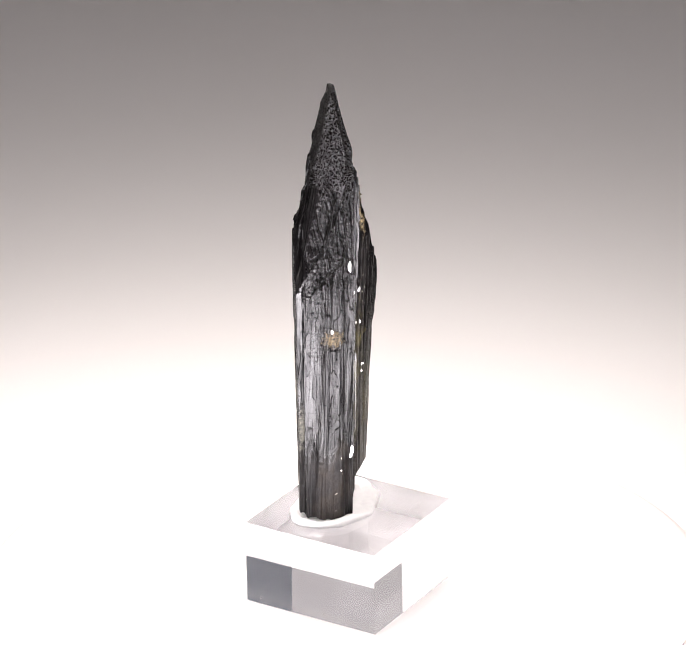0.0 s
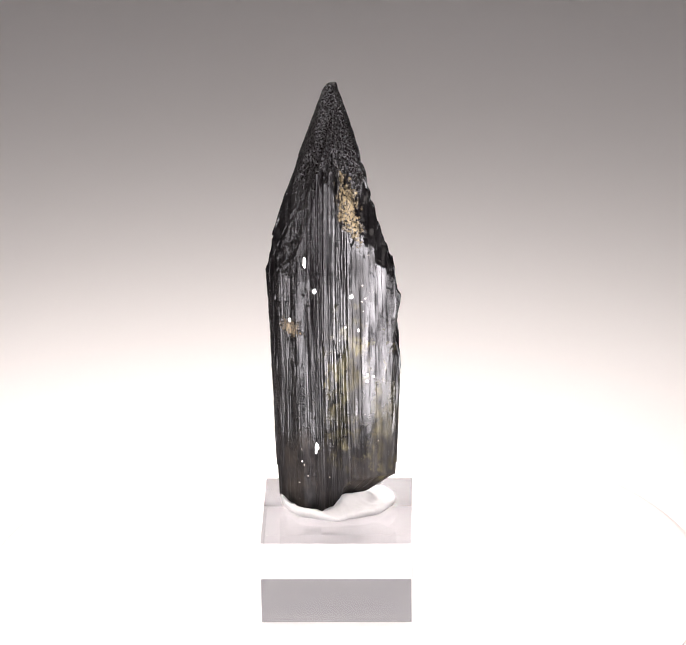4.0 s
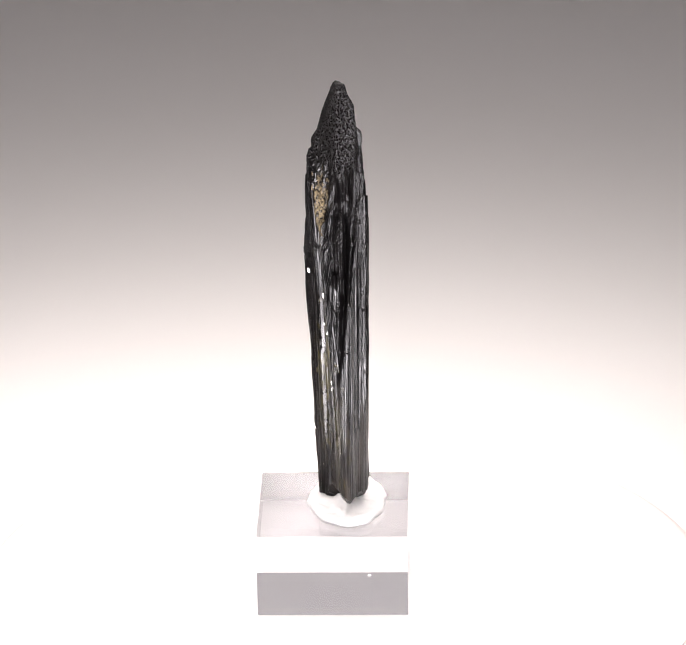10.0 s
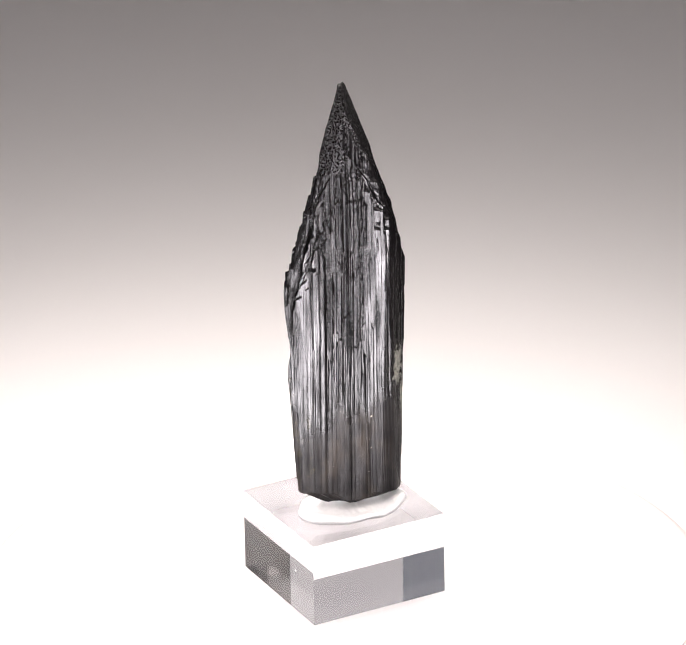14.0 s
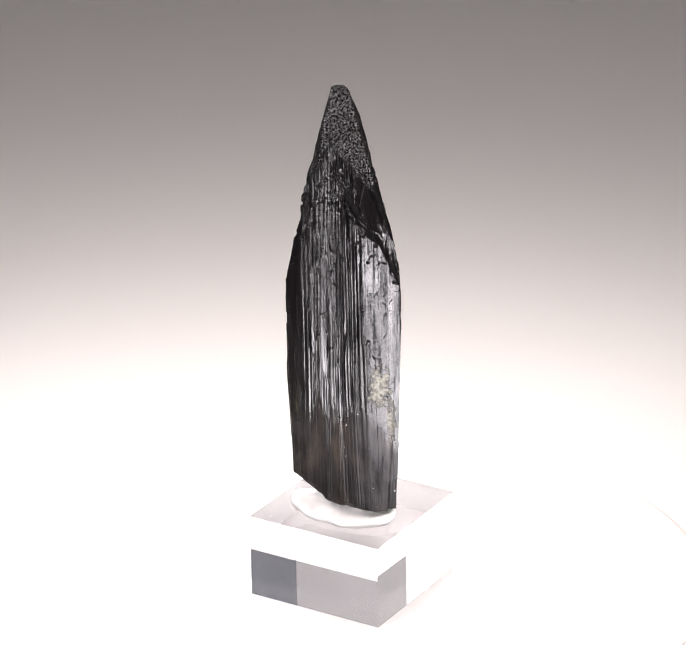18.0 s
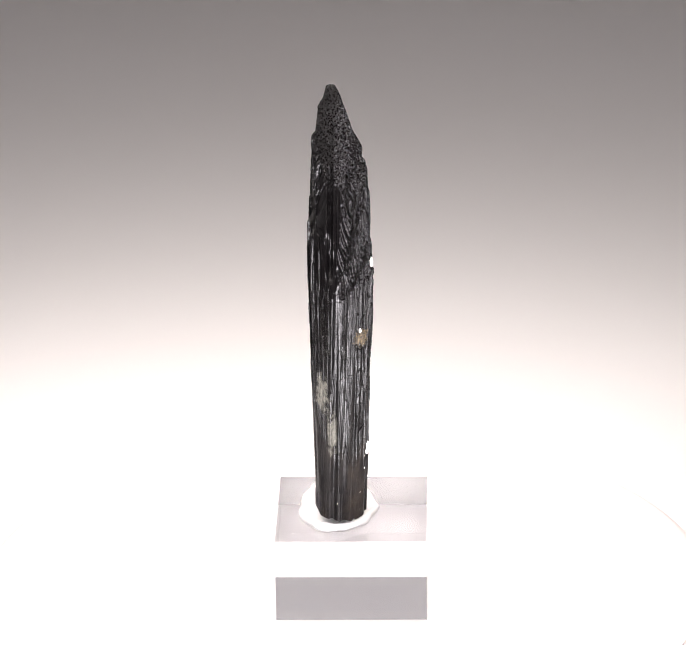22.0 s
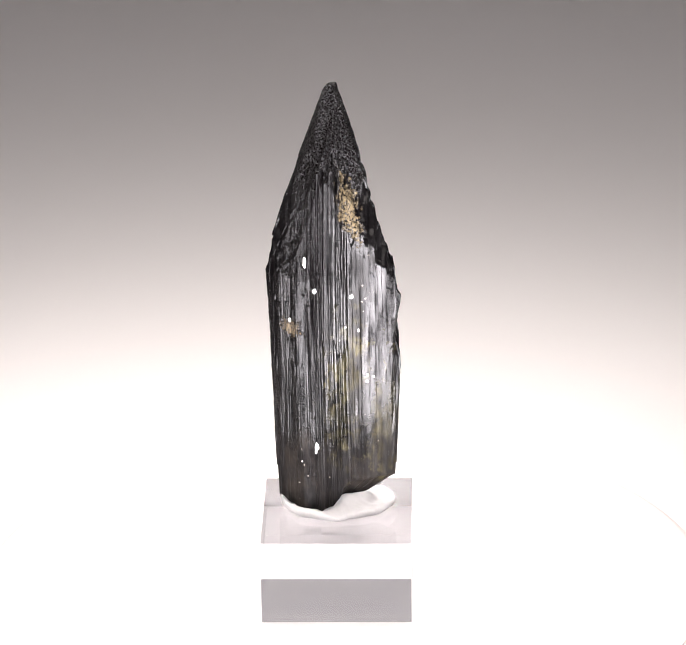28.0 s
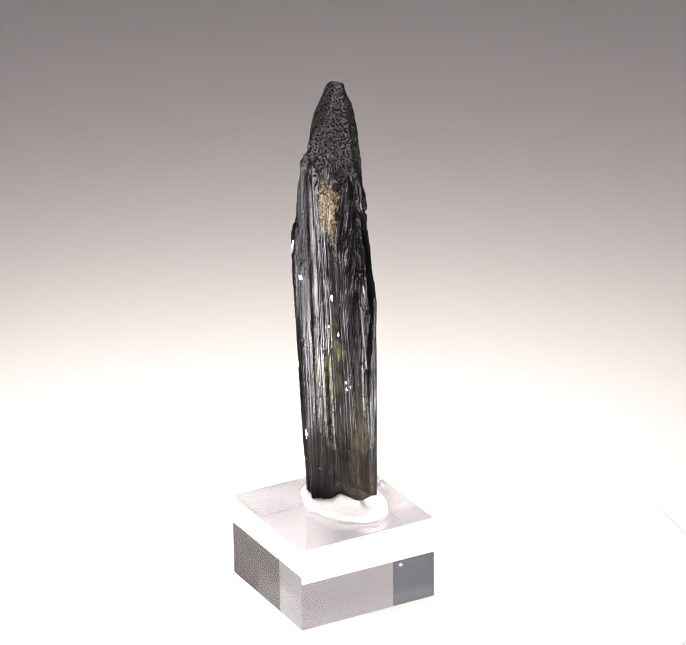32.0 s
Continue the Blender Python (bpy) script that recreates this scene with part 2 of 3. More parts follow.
def build_chip():
    """A tiny bruise on one side of the block."""
    bm = bmesh.new()
    bmesh.ops.create_icosphere(bm, subdivisions=2, radius=1.0)
    for v in bm.verts:
        k = 1 + 0.4 * noise.noise(v.co * 1.7)
        v.co = Vector((BLOCK_AT[0] + BLOCK[0] / 2 + 0.00004 * v.co.x * k, 0.0046 + 0.00028 * v.co.y * k, 0.0076 + 0.00024 * v.co.z * k))
    me = bpy.data.meshes.new("chip")
    bm.to_mesh(me)
    bm.free()
    me.materials.append(GRAIN)
    ob = new("chip", me)
    ob.parent = block
    return tagged(ob, "tiny white bruise")


build_chip()

# ---- the crystal ----
# Three grown-together prisms. Each face: azimuth in degrees, distance from the axis in mm at 60 mm height, slope inwards.
MAIN_PRISM = [(359.0, 10.21, 0.007), (21.8, 8.92, 0.043), (60.0, 7.50, 0.000), (85.5, 1.77, -0.025), (133.8, 5.99, -0.036), (150.0, 9.55, -0.000), (180.0, 10.30, 0.000), (214.7, 8.99, -0.021), (230.8, 7.61, 0.146), (273.8, 3.69, -0.066), (301.3, 6.95, 0.221), (327.5, 10.28, -0.062), (11.6, 9.41, 0.307), (14.0, 11.00, 0.300), (345.0, 11.00, 0.300), (175.1, 11.13, 0.301), (137.3, 9.15, 0.299), (198.1, 11.01, 0.316), (270.0, 13.00, 0.380), (90.0, 13.00, 0.380)]
SIDE_PRISM = [(17.0, 10.26, 0.000), (78.4, 2.71, -0.008), (105.1, 4.85, -0.013), (127.1, 6.49, -0.004), (228.1, 7.69, -0.052), (237.1, 7.94, 0.108), (311.2, 2.73, -0.011), (332.0, 9.84, -0.000), (37.3, 8.10, 0.236), (191.1, 10.11, 0.388), (315.7, 7.79, 0.249), (152.4, 11.19, 0.545)]
BACK_PRISM = [(33.1, 9.07, -0.013), (79.1, 3.05, -0.006), (114.0, 3.07, 0.012), (141.0, 8.85, -0.000), (186.1, 10.07, 0.029), (228.1, 8.37, -0.032), (286.4, 4.17, -0.024), (315.4, 9.46, -0.059), (20.0, 9.50, 0.360), (202.8, 8.82, 0.392), (359.8, 8.26, 0.470), (172.0, 9.00, 0.384)]


def step(a, b, v):
    u = np.clip((v - a) / (b - a), 0, 1)
    return u * u * (3 - 2 * u)


def axis(z):
    """The crystal's axis in mm at the height z: it leans a little in the point."""
    k = np.clip((np.asarray(z) - 60.0) / 31.0, 0, 1.1)
    return -1.06 + 0.36 * k, 1.0 - 0.45 * k


def crystal_radius(th, z, stagger=None):
    """Distance of the skin from the axis in mm and the azimuth of its face, for azimuths th and heights z (mm).
    stagger: how much higher or lower each place takes its shape from."""
    level = np.broadcast_to(z[None, :], (len(th), len(z)))
    best, face = np.zeros(level.shape), np.zeros(level.shape)
    for prism in (MAIN_PRISM, SIDE_PRISM, BACK_PRISM):
        z = level
        if stagger is not None:
            z = level + stagger
        r, s = np.full(best.shape, 100.0), np.zeros(best.shape)
        for az, dist, slope in prism:
            c = np.cos(th - radians(az))
            reach = (dist - slope * (z - 60.0)) / np.maximum(c, 0.05)[:, None]
            near = (c[:, None] > 0.05) & (reach < r)
            r, s = np.where(near, reach, r), np.where(near, radians(az), s)
        out = r > best
        face = np.where(out, s, face)
        # the prisms are grown together: their valleys are filled a little
        fill = np.maximum(1.2 - np.abs(r - best), 0) ** 2 / 4.8
        best = np.maximum(r, best) + fill
    return np.maximum(best, 0.0), face


FOOT_AT = (0, 20, 40, 60, 107, 135, 160, 190, 215, 242, 265, 280, 295, 320, 345, 360)
FOOT_Z = (20.3, 19.4, 18.0, 17.5, 17.5, 17.8, 17.5, 16.8, 15.9, 15.6, 16.1, 17.3, 19.2, 20.2, 20.5, 20.4)
POINT_AT = (0, 30, 60, 85, 110, 135, 160, 182, 211, 235, 260, 285, 310, 335, 360)
POINT_Z = (76, 76, 77, 84, 83, 80, 76, 74, 73, 74, 76, 77, 77, 71, 76)


def foot_level(th):
    """Height of the broken foot's edge in mm."""
    return np.interp(np.degrees(th) % 360, FOOT_AT, FOOT_Z)


def hash01(ix, iy, iz, seed):
    h = (ix.astype(np.uint32) * np.uint32(374761393) + iy.astype(np.uint32) * np.uint32(668265263) + iz.astype(np.uint32) * np.uint32(2246822519)
         + np.uint32(seed * 974711 % 4294967296))
    h = (h ^ (h >> np.uint32(13))) * np.uint32(1274126177)
    return ((h ^ (h >> np.uint32(16))) & np.uint32(0xFFFFFF)).astype(np.float32) / 16777215.0


def grains(x, y, z, seed):
    """Smooth random values between 0 and 1 over space."""
    x, y, z = np.broadcast_arrays(x, y, z)
    fx, fy, fz = np.floor(x), np.floor(y), np.floor(z)
    ux, uy, uz = [(v - f) * (v - f) * (3 - 2 * (v - f)) for v, f in ((x, fx), (y, fy), (z, fz))]
    ix, iy, iz = [f.astype(np.int64) + 100000 for f in (fx, fy, fz)]
    total = 0.0
    for dx in (0, 1):
        for dy in (0, 1):
            for dz in (0, 1):
                w = (ux if dx else 1 - ux) * (uy if dy else 1 - uy) * (uz if dz else 1 - uz)
                total = total + w * hash01(ix + dx, iy + dy, iz + dz, seed)
    return total


def ribs(s, around, widest, narrowest, rng, rounded):
    """A closed profile of random flat-topped ribs and grooves along the girth s (mm)."""
    at, level = [], []
    start, last = 0.0, 0.0
    while start < around:
        width = rng.uniform(narrowest, widest)
        if rng.random() < 0.75:
            last = rng.uniform(-1, 1)
        tip = rng.uniform(-0.32, 0.32)
        # a rounded or nearly flat top between two narrow flanks, now and then a groove
        arch = rounded * rng.uniform(0.1, 1.0)
        at += [start + k * width for k in (0.05, 0.2, 0.45, 0.7, 0.84, 0.92)]
        level += [last - tip - arch, last - tip - 0.35 * arch, last, last + tip - 0.35 * arch, last + tip - arch, min(last - 0.3, -1.15) if rng.random() < 0.5 else last + tip - arch]
        start += width
    return np.interp(s % around, np.array(at) * around / start, np.array(level), period=around)


def worn(r, reach=13):
    """The radii with their edges and valleys a little rounded along the girth."""
    weights = np.exp(-0.5 * (np.arange(-2 * reach, 2 * reach + 1) / reach) ** 2)
    return sum(w * np.roll(r, k, 0) for w, k in zip(weights / weights.sum(), range(-2 * reach, 2 * reach + 1)))


def crystal_skin(cols, rows):
    rng = random.Random(11)
    a = np.linspace(0, 2 * np.pi, 2881)
    r = crystal_radius(a, np.array([45.0]))[0][:, 0]
    s = np.concatenate([[0], np.cumsum(np.hypot(np.diff(r * np.cos(a)), np.diff(r * np.sin(a))))])
    around = s[-1]
    girth = np.linspace(0, around, cols, endpoint=False)
    th = np.interp(girth, s, a)
    deg = np.degrees(th)
    # the broken foot
    foot = foot_level(th) + 0.45 * (grains(girth * 0.4, 0.0, 0.0, 5) - 0.5) + 0.35 * (grains(girth * 1.3, 0.0, 0.0, 6) - 0.5)
    tip = 90.2
    # all columns share the heights well above the foot
    z = np.linspace(22.5, tip, rows)
    plain, face = crystal_radius(th, z)
    # the sloping shoulders are built of upright plates that end in steps at different heights
    mid_x, mid_y = [np.interp(girth, s, r * way(a)) for way in (np.cos, np.sin)]
    half = cols - np.count_nonzero(th >= np.pi)
    back = (np.maximum.accumulate(mid_x[:half][::-1]), girth[:half][::-1])
    front = (np.maximum.accumulate(mid_x[half:]), girth[half:])
    q1, q3 = np.searchsorted(th, np.pi / 2), np.searchsorted(th, 3 * np.pi / 2)
    west = (np.maximum.accumulate(mid_y[q1:q3][::-1]), girth[q1:q3][::-1])
    east = (np.maximum.accumulate(np.concatenate([mid_y[q3:], mid_y[:q1]])), np.concatenate([girth[q3:] - around, girth[:q1]]))

    def upright(x, y, face):
        """The place on the girth at middle height that lies straight below or above each point, across its face."""
        broad = np.where(np.sin(th)[:, None] < 0, np.interp(x, *front), np.interp(x, *back))
        ending = np.where(np.cos(th)[:, None] < 0, np.interp(y, *west), np.interp(y, *east) % around)
        return np.where(np.abs(np.cos(face)) > 0.78, ending, broad)

    lanes = upright(plain * np.cos(th)[:, None], plain * np.sin(th)[:, None], face)
    ends = [0.0]
    while ends[-1] < around + 3:
        ends.append(ends[-1] + rng.uniform(0.25, 0.95))
    lane = np.searchsorted(ends, lanes, side="right")
    tall, phase = [np.array([rng.uniform(lo, hi) for _ in range(len(ends) + 2)])[lane] for lo, hi in ((3.5, 9.0), (0.0, 9.0))]
    turn = (z[None, :] + phase) / tall
    stair = (np.floor(turn) + step(0.72, 1.0, turn - np.floor(turn)) + 0.78) * tall - phase - z[None, :]
    stair *= step(50.0, 55.0, z)[None, :] * (1 - step(76.0, 82.0, z))[None, :]
    # the polished facets on one end have no steps
    steps = np.interp(deg, (0, 40, 62, 150, 160, 200, 212, 300, 335, 360), (0.35, 0.4, 0.5, 0.5, 0.1, 0.1, 0.38, 0.45, 0.35, 0.35))[:, None]
    r = steps * np.clip(crystal_radius(th, z, stair)[0] - plain, -1.6, 0.2) + worn(plain, 5)
    low = np.linspace(0, 1, 40, endpoint=False)
    zlow = foot[:, None] + (22.5 - foot)[:, None] * low[None, :]
    rlow = np.stack([crystal_radius(th, np.array([h]))[0][:, 0] for h in np.linspace(15, 22.5, 16)], -1)
    k = np.clip((zlow - 15) / 7.5 * 15, 0, 14.999)
    k0 = k.astype(int)
    col = np.arange(cols)[:, None]
    rlow = worn(rlow)
    rlow = rlow[col, k0] * (1 - (k - k0)) + rlow[col, k0 + 1] * (k - k0)
    zz = np.concatenate([zlow, np.broadcast_to(z, r.shape)], 1)
    r = np.concatenate([rlow, r], 1)
    face = np.concatenate([np.repeat(face[:, :1], 40, 1), face], 1)
    x, y = r * np.cos(th)[:, None], r * np.sin(th)[:, None]
    # the ribs stay upright all the way
    g = upright(x, y, face)
    limit = np.interp(deg, POINT_AT, POINT_Z)[:, None] + 5.0 * (grains(g * 0.8, zz * 0.06, 0.0, 15) - 0.5)
    point = step(-0.7, 0.9, zz - limit)
    # striations: coarse, middle and fine ribs, broken off at random heights
    lean = g + 0.5 * (grains(g * 0.12, zz * 0.02, 0.0, 21) - 0.5) * 3.0
    # the foot is etched dull, higher up on the back
    dull = 1 - step(-2.6, 2.6, zz - np.where(np.sin(th) > 0, 32.5, 28.0)[:, None] + np.where(np.sin(th) > 0, 9.0, 5.0)[:, None] * (grains(g * 0.6, zz * 0.06, 0.0, 61) - 0.5))
    # a strip of lower gloss up one corner, put in to dim its reflection
    dimmed_strip = np.exp(-(((deg - 322.0) / 15.0) ** 4))[:, None] * (1 - step(60.0, 64.0, zz)) * step(0.30, 0.46, grains(g * 1.4, zz * 0.12, 0.0, 63))
    dull = np.maximum(dull, 0.72 * dimmed_strip)
    relief = np.zeros(r.shape)
    for widest, narrowest, depth, tall, seed, kept in ((2.8, 0.9, 0.24, 40.0, 31, 0.75), (1.0, 0.32, 0.27, 18.0, 41, 0.25), (0.30, 0.14, 0.03, 7.0, 51, 0.0)):
        w = step(0.48, 0.52, grains(g / (widest * 0.8), zz / tall, 0.0, seed))
        one, two = [ribs(lean, around, widest, narrowest, rng, 0.75 if tall < 30 else 0.1) for _ in range(2)]
        relief += depth * (one * w + two * (1 - w)) * (1 - (1 - kept) * dull)
    # the broad sides are deeply ribbed, the end faces nearly smooth
    strong = np.interp(deg, (0, 25, 60, 120, 140, 155, 170, 183, 192, 236, 246, 335, 360), (0.4, 1.2, 1.2, 1.0, 0.95, 0.52, 0.26, 0.22, 0.25, 0.38, 0.95, 1.0, 0.4))[:, None]
    strong = strong + (1 - strong) * 0.6 * step(54.0, 60.0, zz) * np.interp(deg, (150, 160, 200, 212), (1.0, 0.1, 0.1, 1.0))[:, None]
    relief *= strong * (1 - 0.93 * point)
    # rugged places where the ribs are flaked and pitted
    rugged = (0.6 + 0.4 * step(45.0, 49.0, zz)) * np.exp(-(((deg - 218.0) / 30.0) ** 4))[:, None] * (1 - dull)
    rugged = np.maximum(rugged, 0.55 * np.exp(-(((deg - 158.0) / 22.0) ** 4))[:, None] * (1 - dull) * (1 - step(56.0, 60.0, zz)))
    rugged = np.maximum(rugged, step(0.56, 0.66, grains(g * 0.28, zz * 0.05, 0.0, 77)) * step(42.0, 50.0, zz))
    flakes = step(0.46, 0.54, grains(g * 1.1 + 2.0 * grains(g * 1.6, zz * 0.5, 0.0, 24), zz * 0.16, 0.0, 25)) - 0.5
    relief += (0.03 + 0.17 * rugged) * flakes * (1 - 0.8 * dull) * (1 - point)
    # the point is granular, the sides chipped
    crumbs = 0.0
    for scale, depth in ((0.7, 0.02), (2.2, 0.018), (4.0, 0.035)):
        crumbs = crumbs + depth * (grains(x * scale, y * scale, zz * scale * 0.8, int(scale * 10)) - 0.5) * 2
    relief += crumbs * (0.36 + 1.3 * point + 0.15 * dull + 0.8 * rugged)
    chip = step(0.55, 0.80, grains(x * 0.9, y * 0.9, zz * 0.18, 71))
    relief -= 0.09 * chip * (1 - dull) * strong
    # a deep dark channel between the prisms
    mid = np.radians(360.0 + 6.0 * (zz - 55.0) / 14.0)
    off = (np.mod(th[:, None] - mid + np.pi, 2 * np.pi) - np.pi) * r
    relief -= 1.9 * np.exp(-((off / 0.42) ** 2)) * step(41.0, 50.0, zz) * (1 - step(66.0, 73.0, zz))
    # a narrower slot high on the opposite end
    off = (np.mod(th[:, None] - radians(179.0) + np.pi, 2 * np.pi) - np.pi) * r
    relief -= 0.75 * np.exp(-((off / 0.45) ** 4)) * step(59.0, 63.0, zz) * (1 - step(77.0, 79.0, zz))
    # cross fractures
    for level, turn, width, seed in ((57.2, 208.0, 45.0, 81), (47.8, 215.0, 40.0, 82)):
        near = step(width, width - 12, np.abs((deg[:, None] - turn + 180) % 360 - 180))
        line = zz - level - 3.0 * (grains(g * 0.7, 0.0, 0.0, seed) - 0.5)
        relief -= (0.06 * np.exp(-((line / 0.12) ** 2)) - 0.03 * step(-0.2, 0.2, line) * (1 - step(2, 5, line))) * near
    fade = np.clip(r / 1.2, 0, 1)
    r = np.maximum(r + relief * fade, 0.02)
    # the blunt tip
    over = np.linspace(0.8, 0.0, 6)
    top = 90.2 + 0.35 * np.sqrt(1 - over ** 2)[None, :] + 0.5 * (grains(np.cos(th)[:, None] * over * 2, np.sin(th)[:, None] * over * 2, 0.0, 97) - 0.5) * (1 - over[None, :] * 0.6)
    etch = np.maximum(point, 0.35 * rugged)
    # so is the shoulder below it on one side
    etch = np.maximum(etch, 0.7 * np.exp(-(((deg - 228.0) / 34.0) ** 4))[:, None] * step(55.0, 60.0, zz))
    etch = np.concatenate([etch, np.repeat(etch[:, -1:], 6, 1)], 1)
    dull = np.concatenate([dull, np.zeros((cols, 6))], 1)
    return th, np.concatenate([r, r[:, -1:] * over[None, :]], 1), np.concatenate([zz, top], 1), etch, dull


def build_crystal():
    th, r, zz, etch, dull = crystal_skin(1700, 640)
    # close the foot
    inner = np.linspace(0.0, 0.985, 34)
    cap_r = r[:, :1] * inner[None, :]
    drop = np.clip((inner - 0.25) / 0.72, 0, 1) ** 1.1
    cap_z = (15.9 + 0.5 * (grains(cap_r * np.cos(th)[:, None] * 0.6, cap_r * np.sin(th)[:, None] * 0.6, 0.0, 91) - 0.5)) * (1 - drop) + zz[:, :1] * drop
    r, zz = np.concatenate([cap_r, r], 1), np.concatenate([cap_z, zz], 1)
    mid_x, mid_y = axis(zz)
    pts = np.stack([mid_x + r * np.cos(th)[:, None], mid_y + r * np.sin(th)[:, None], zz], -1) * 0.001
    me = grid_mesh("crystal", pts)
    me.materials.append(CRYSTAL)
    for field, low, values in (("etched", 0.0, etch), ("dull", 1.0, dull)):
        layer = me.attributes.new(field, "FLOAT", "POINT")
        layer.data.foreach_set("value", np.concatenate([np.full(cap_r.shape, low), values], 1).astype(np.float32).ravel())
    return tagged(new("crystal", me), "black striated tourmaline crystal with a sharp granular point", "crystal")


crystal = build_crystal()


# ---- the putty that holds the crystal on its block ----
BLOCK_TOP = BLOCK[2] + 0.00015


def build_putty():
    """A lumpy pad: a rounded outer lip, a shallow moat, and a slope that climbs to the crystal's broken foot."""
    cols, rows = 200, 60
    a = np.linspace(0, 2 * np.pi, cols, endpoint=False)
    hold = crystal_radius(a, np.array([20.5]))[0][:, 0]
    base = BLOCK_TOP * 1000 + 0.03
    pts = np.zeros((cols, rows, 3))
    for i, ang in enumerate(a):
        wob = 1 + 0.035 * math.sin(3 * ang + 0.6) + 0.02 * math.sin(7 * ang) + 0.012 * math.sin(13 * ang + 2.0)
        outer = wob / math.hypot(math.cos(ang) / 9.6, math.sin(ang) / 6.6)
        inner = min(hold[i] * 0.5, outer - 1.3)
        foot = 15.9 + 0.28 * (foot_level(np.array([ang]))[0] - 15.9) + 0.25
        lip = 1.25 + 0.35 * math.sin(2 * ang + 1.0) + 0.2 * math.sin(5 * ang)
        at, up = [], []
        for k in range(12):
            turn = radians(-90 + 180 * k / 11)
            at.append(outer - 0.45 * lip + 0.45 * lip * math.cos(turn))
            up.append(base + 0.5 * lip + 0.5 * lip * math.sin(turn))
        room = max(at[-1] - inner, 0.3)
        at += [at[11] - room * 0.18, at[11] - room * 0.42, at[11] - room * 0.7, inner + 0.02 * room, inner * 0.9, inner * 0.5, 0.0]
        moat = base + 0.72 * lip
        up += [base + 0.93 * lip, moat, moat + 0.25 * max(0.0, foot - moat), foot, foot - 0.15, foot - 0.4, 16.0]
        where, want = np.linspace(0, len(at) - 1, rows), np.arange(len(at))
        rad, z = np.interp(where, want, at), np.interp(where, want, up)
        for j in range(rows):
            x, y = rad[j] * math.cos(ang), rad[j] * math.sin(ang)
            lump = 0.22 * noise.noise((x * 0.55, y * 0.55, 1.7)) + 0.12 * noise.noise((x * 1.4, y * 1.4, 4.7))
            grow = min(1.0, max(0.0, (z[j] - base) / 0.6))
            pts[i, j] = (axis(20.0)[0] + x, axis(20.0)[1] - 0.2 + y, z[j] + lump * grow)
    me = grid_mesh("putty", pts * 0.001)
    me.materials.append(PUTTY)
    return tagged(new("putty", me), "round pad of white mounting putty pressed on the block", "putty")


putty = build_putty()


def mineral_grain(az, z, size, tall, seed):
    """A small white crumb grown on the crystal's skin."""
    rng = random.Random(seed)
    r = crystal_radius(np.array([radians(az)]), np.array([z]))[0][0, 0]
    mid_x, mid_y = axis(z)
    at = Vector((mid_x + r * math.cos(radians(az)), mid_y + r * math.sin(radians(az)), z))
    bm = bmesh.new()
    bmesh.ops.create_icosphere(bm, subdivisions=2, radius=1.0)
    for v in bm.verts:
        k = 1 + 0.75 * noise.noise(v.co * 1.5 + Vector((seed, 0, 0)))
        v.co = (at + Vector((v.co.x * size, v.co.y * size, v.co.z * tall)) * k) * 0.001
    me = bpy.data.meshes.new("mineral_grain")
    bm.to_mesh(me)
    bm.free()
    me.materials.append(GRAIN)
    ob = new("mineral_grain", me)
    ob.parent = crystal
    return tagged(ob, "tiny white mineral grain")


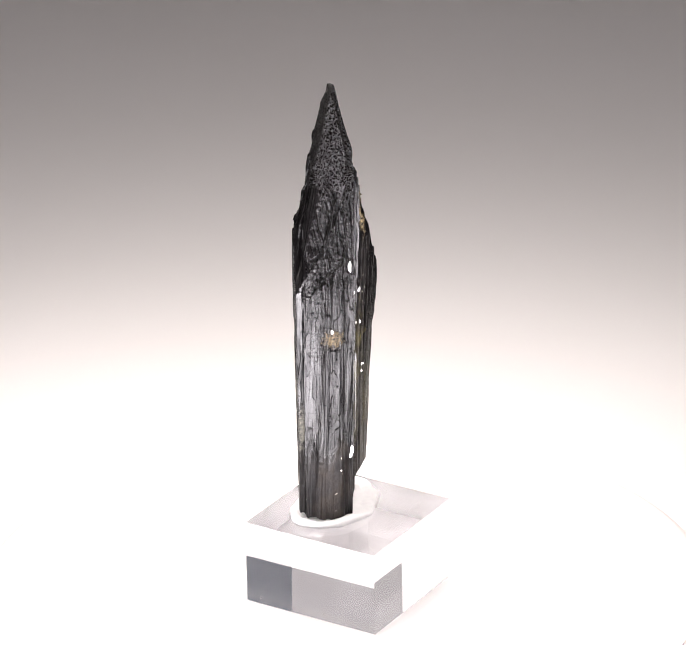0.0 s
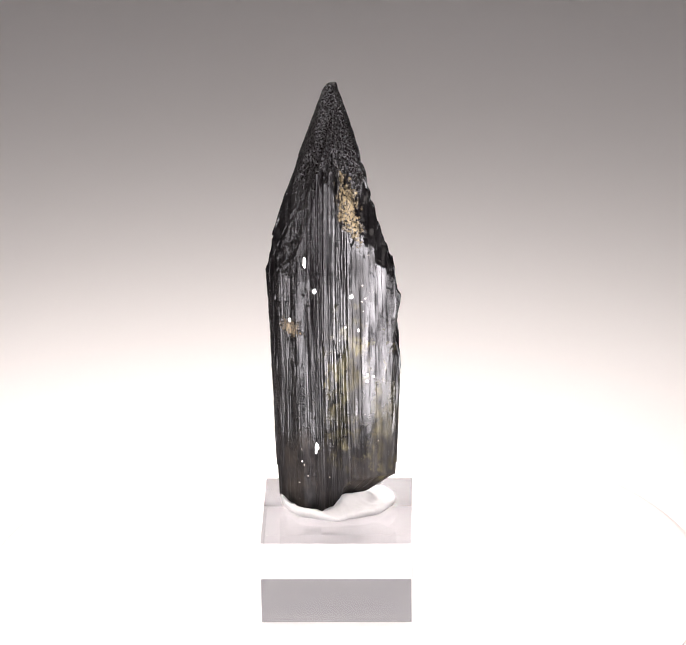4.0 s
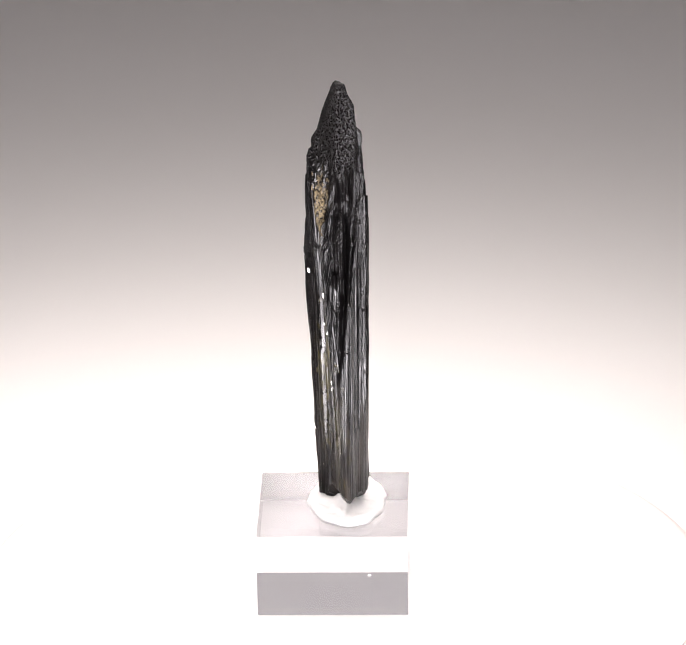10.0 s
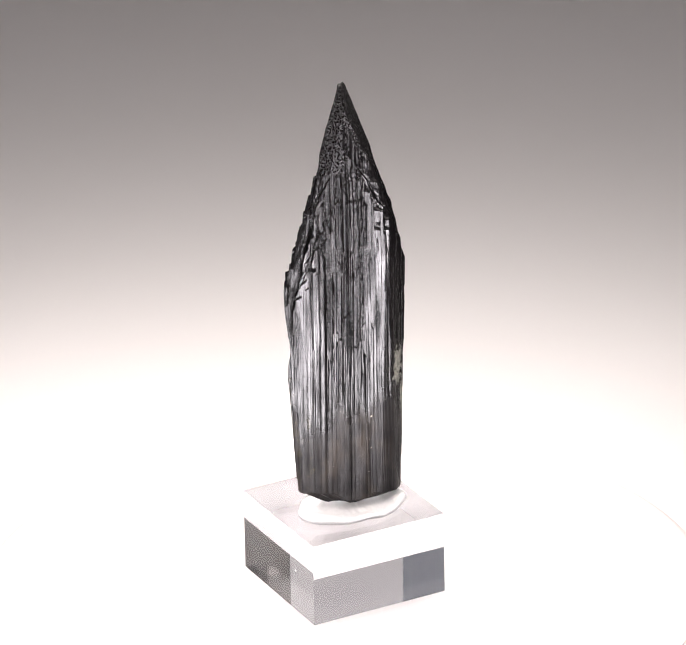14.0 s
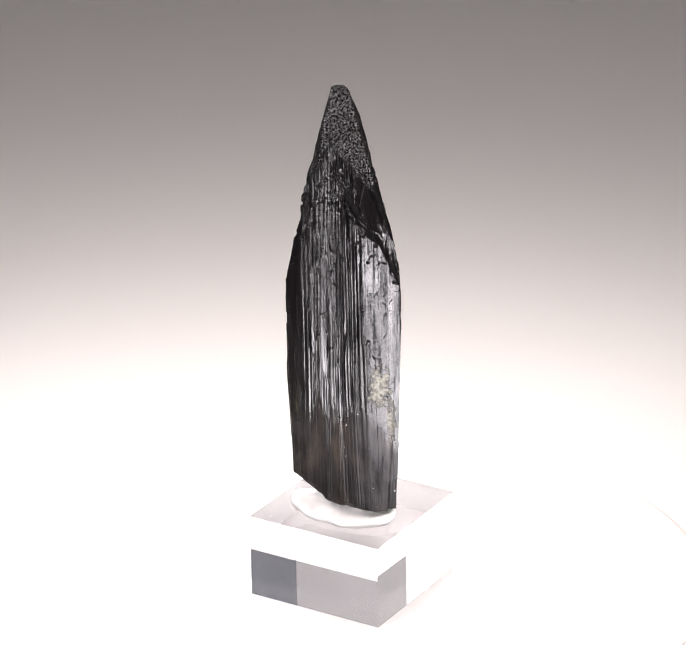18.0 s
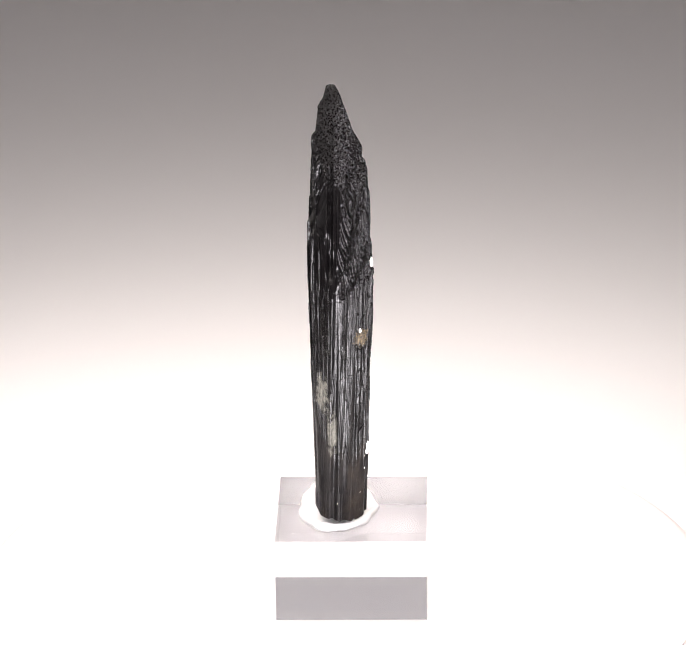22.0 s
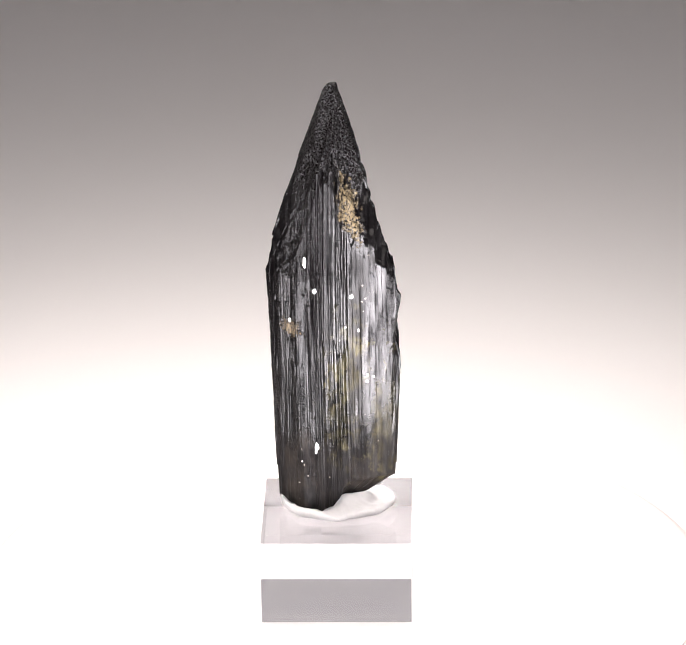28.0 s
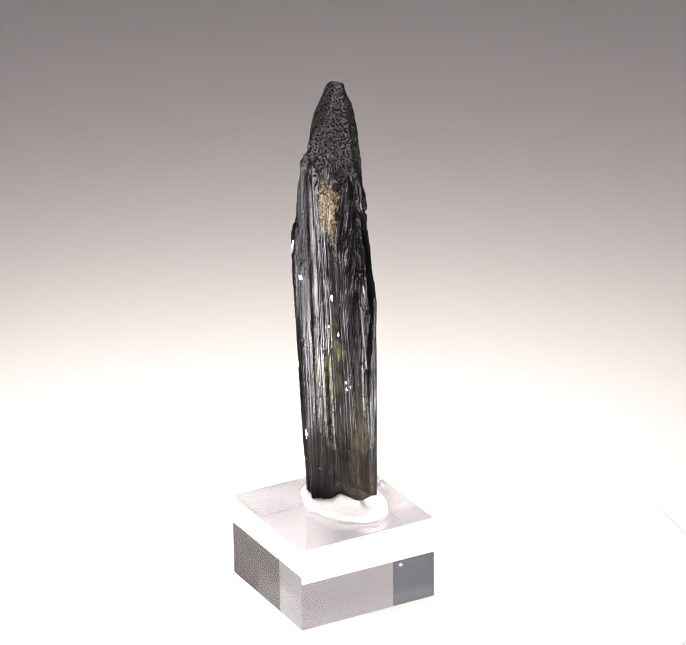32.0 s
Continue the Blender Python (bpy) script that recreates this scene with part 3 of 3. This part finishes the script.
for k, (az, z, size, tall) in enumerate(((242, 27.9, 0.30, 0.75), (240, 26.9, 0.28, 0.4), (245, 56.3, 0.36, 0.42), (312, 54.2, 0.30, 0.5), (338, 39.6, 0.24, 0.28),
                                         (343, 39.2, 0.2, 0.24), (338, 38.4, 0.24, 0.25), (236, 61.5, 0.28, 0.9), (300, 48.7, 0.18, 0.2), (325, 47.9, 0.16, 0.3),
                                         (213, 50.6, 0.26, 0.36), (222, 25.0, 0.13, 0.13))):
    mineral_grain(az, z, size, tall, 100 + k)



def blade(top, foot, facing, width, thick):
    """A thin splinter that stands off the crystal's side: its two ends in mm, the azimuth of its face, its size in mm."""
    a, c = Vector(top), Vector(foot)
    out = Vector((math.cos(radians(facing)), math.sin(radians(facing)), 0))
    across = (c - a).normalized().cross(out).normalized()
    bm = bmesh.new()
    rings = []
    for k in range(9):
        u = k / 8
        w = width * (0.25 + 0.75 * min(1, 4 * u)) * (1 - 0.5 * max(0, u - 0.8) / 0.2)
        at = a.lerp(c, u) + across * 0.05 * math.sin(7 * u)
        rings.append([bm.verts.new((at + across * s * w + out * t * thick) * 0.001) for s, t in ((-0.5, 0.0), (-0.42, 0.5), (0.42, 0.5), (0.5, 0.0), (0.3, -0.6), (-0.3, -0.6))])
    for p, q in zip(rings, rings[1:]):
        for k in range(6):
            bm.faces.new((p[k], p[(k + 1) % 6], q[(k + 1) % 6], q[k]))
    bm.faces.new(rings[0][::-1])
    bm.faces.new(rings[-1])
    bmesh.ops.recalc_face_normals(bm, faces=bm.faces)
    me = bpy.data.meshes.new("blade")
    bm.to_mesh(me)
    bm.free()
    me.materials.append(CRYSTAL)
    ob = new("blade", me)
    ob.parent = crystal
    return tagged(ob, "thin black splinter standing off the side")


blade((8.7, -0.55, 60.6), (8.6, 0.5, 52.0), 60, 1.0, 0.5)
blade((9.1, -1.05, 55.0), (8.7, 0.2, 42.4), 60, 0.9, 0.5)

TURNING = [turntable, block, putty, crystal]


def motions():
    rows = [(float(t), pose(0, 0, 0, 0, 0, 58.09 - 15.0 * t)) for t in range(33)]
    for thing in TURNING:
        walk(thing, rows)


motions()
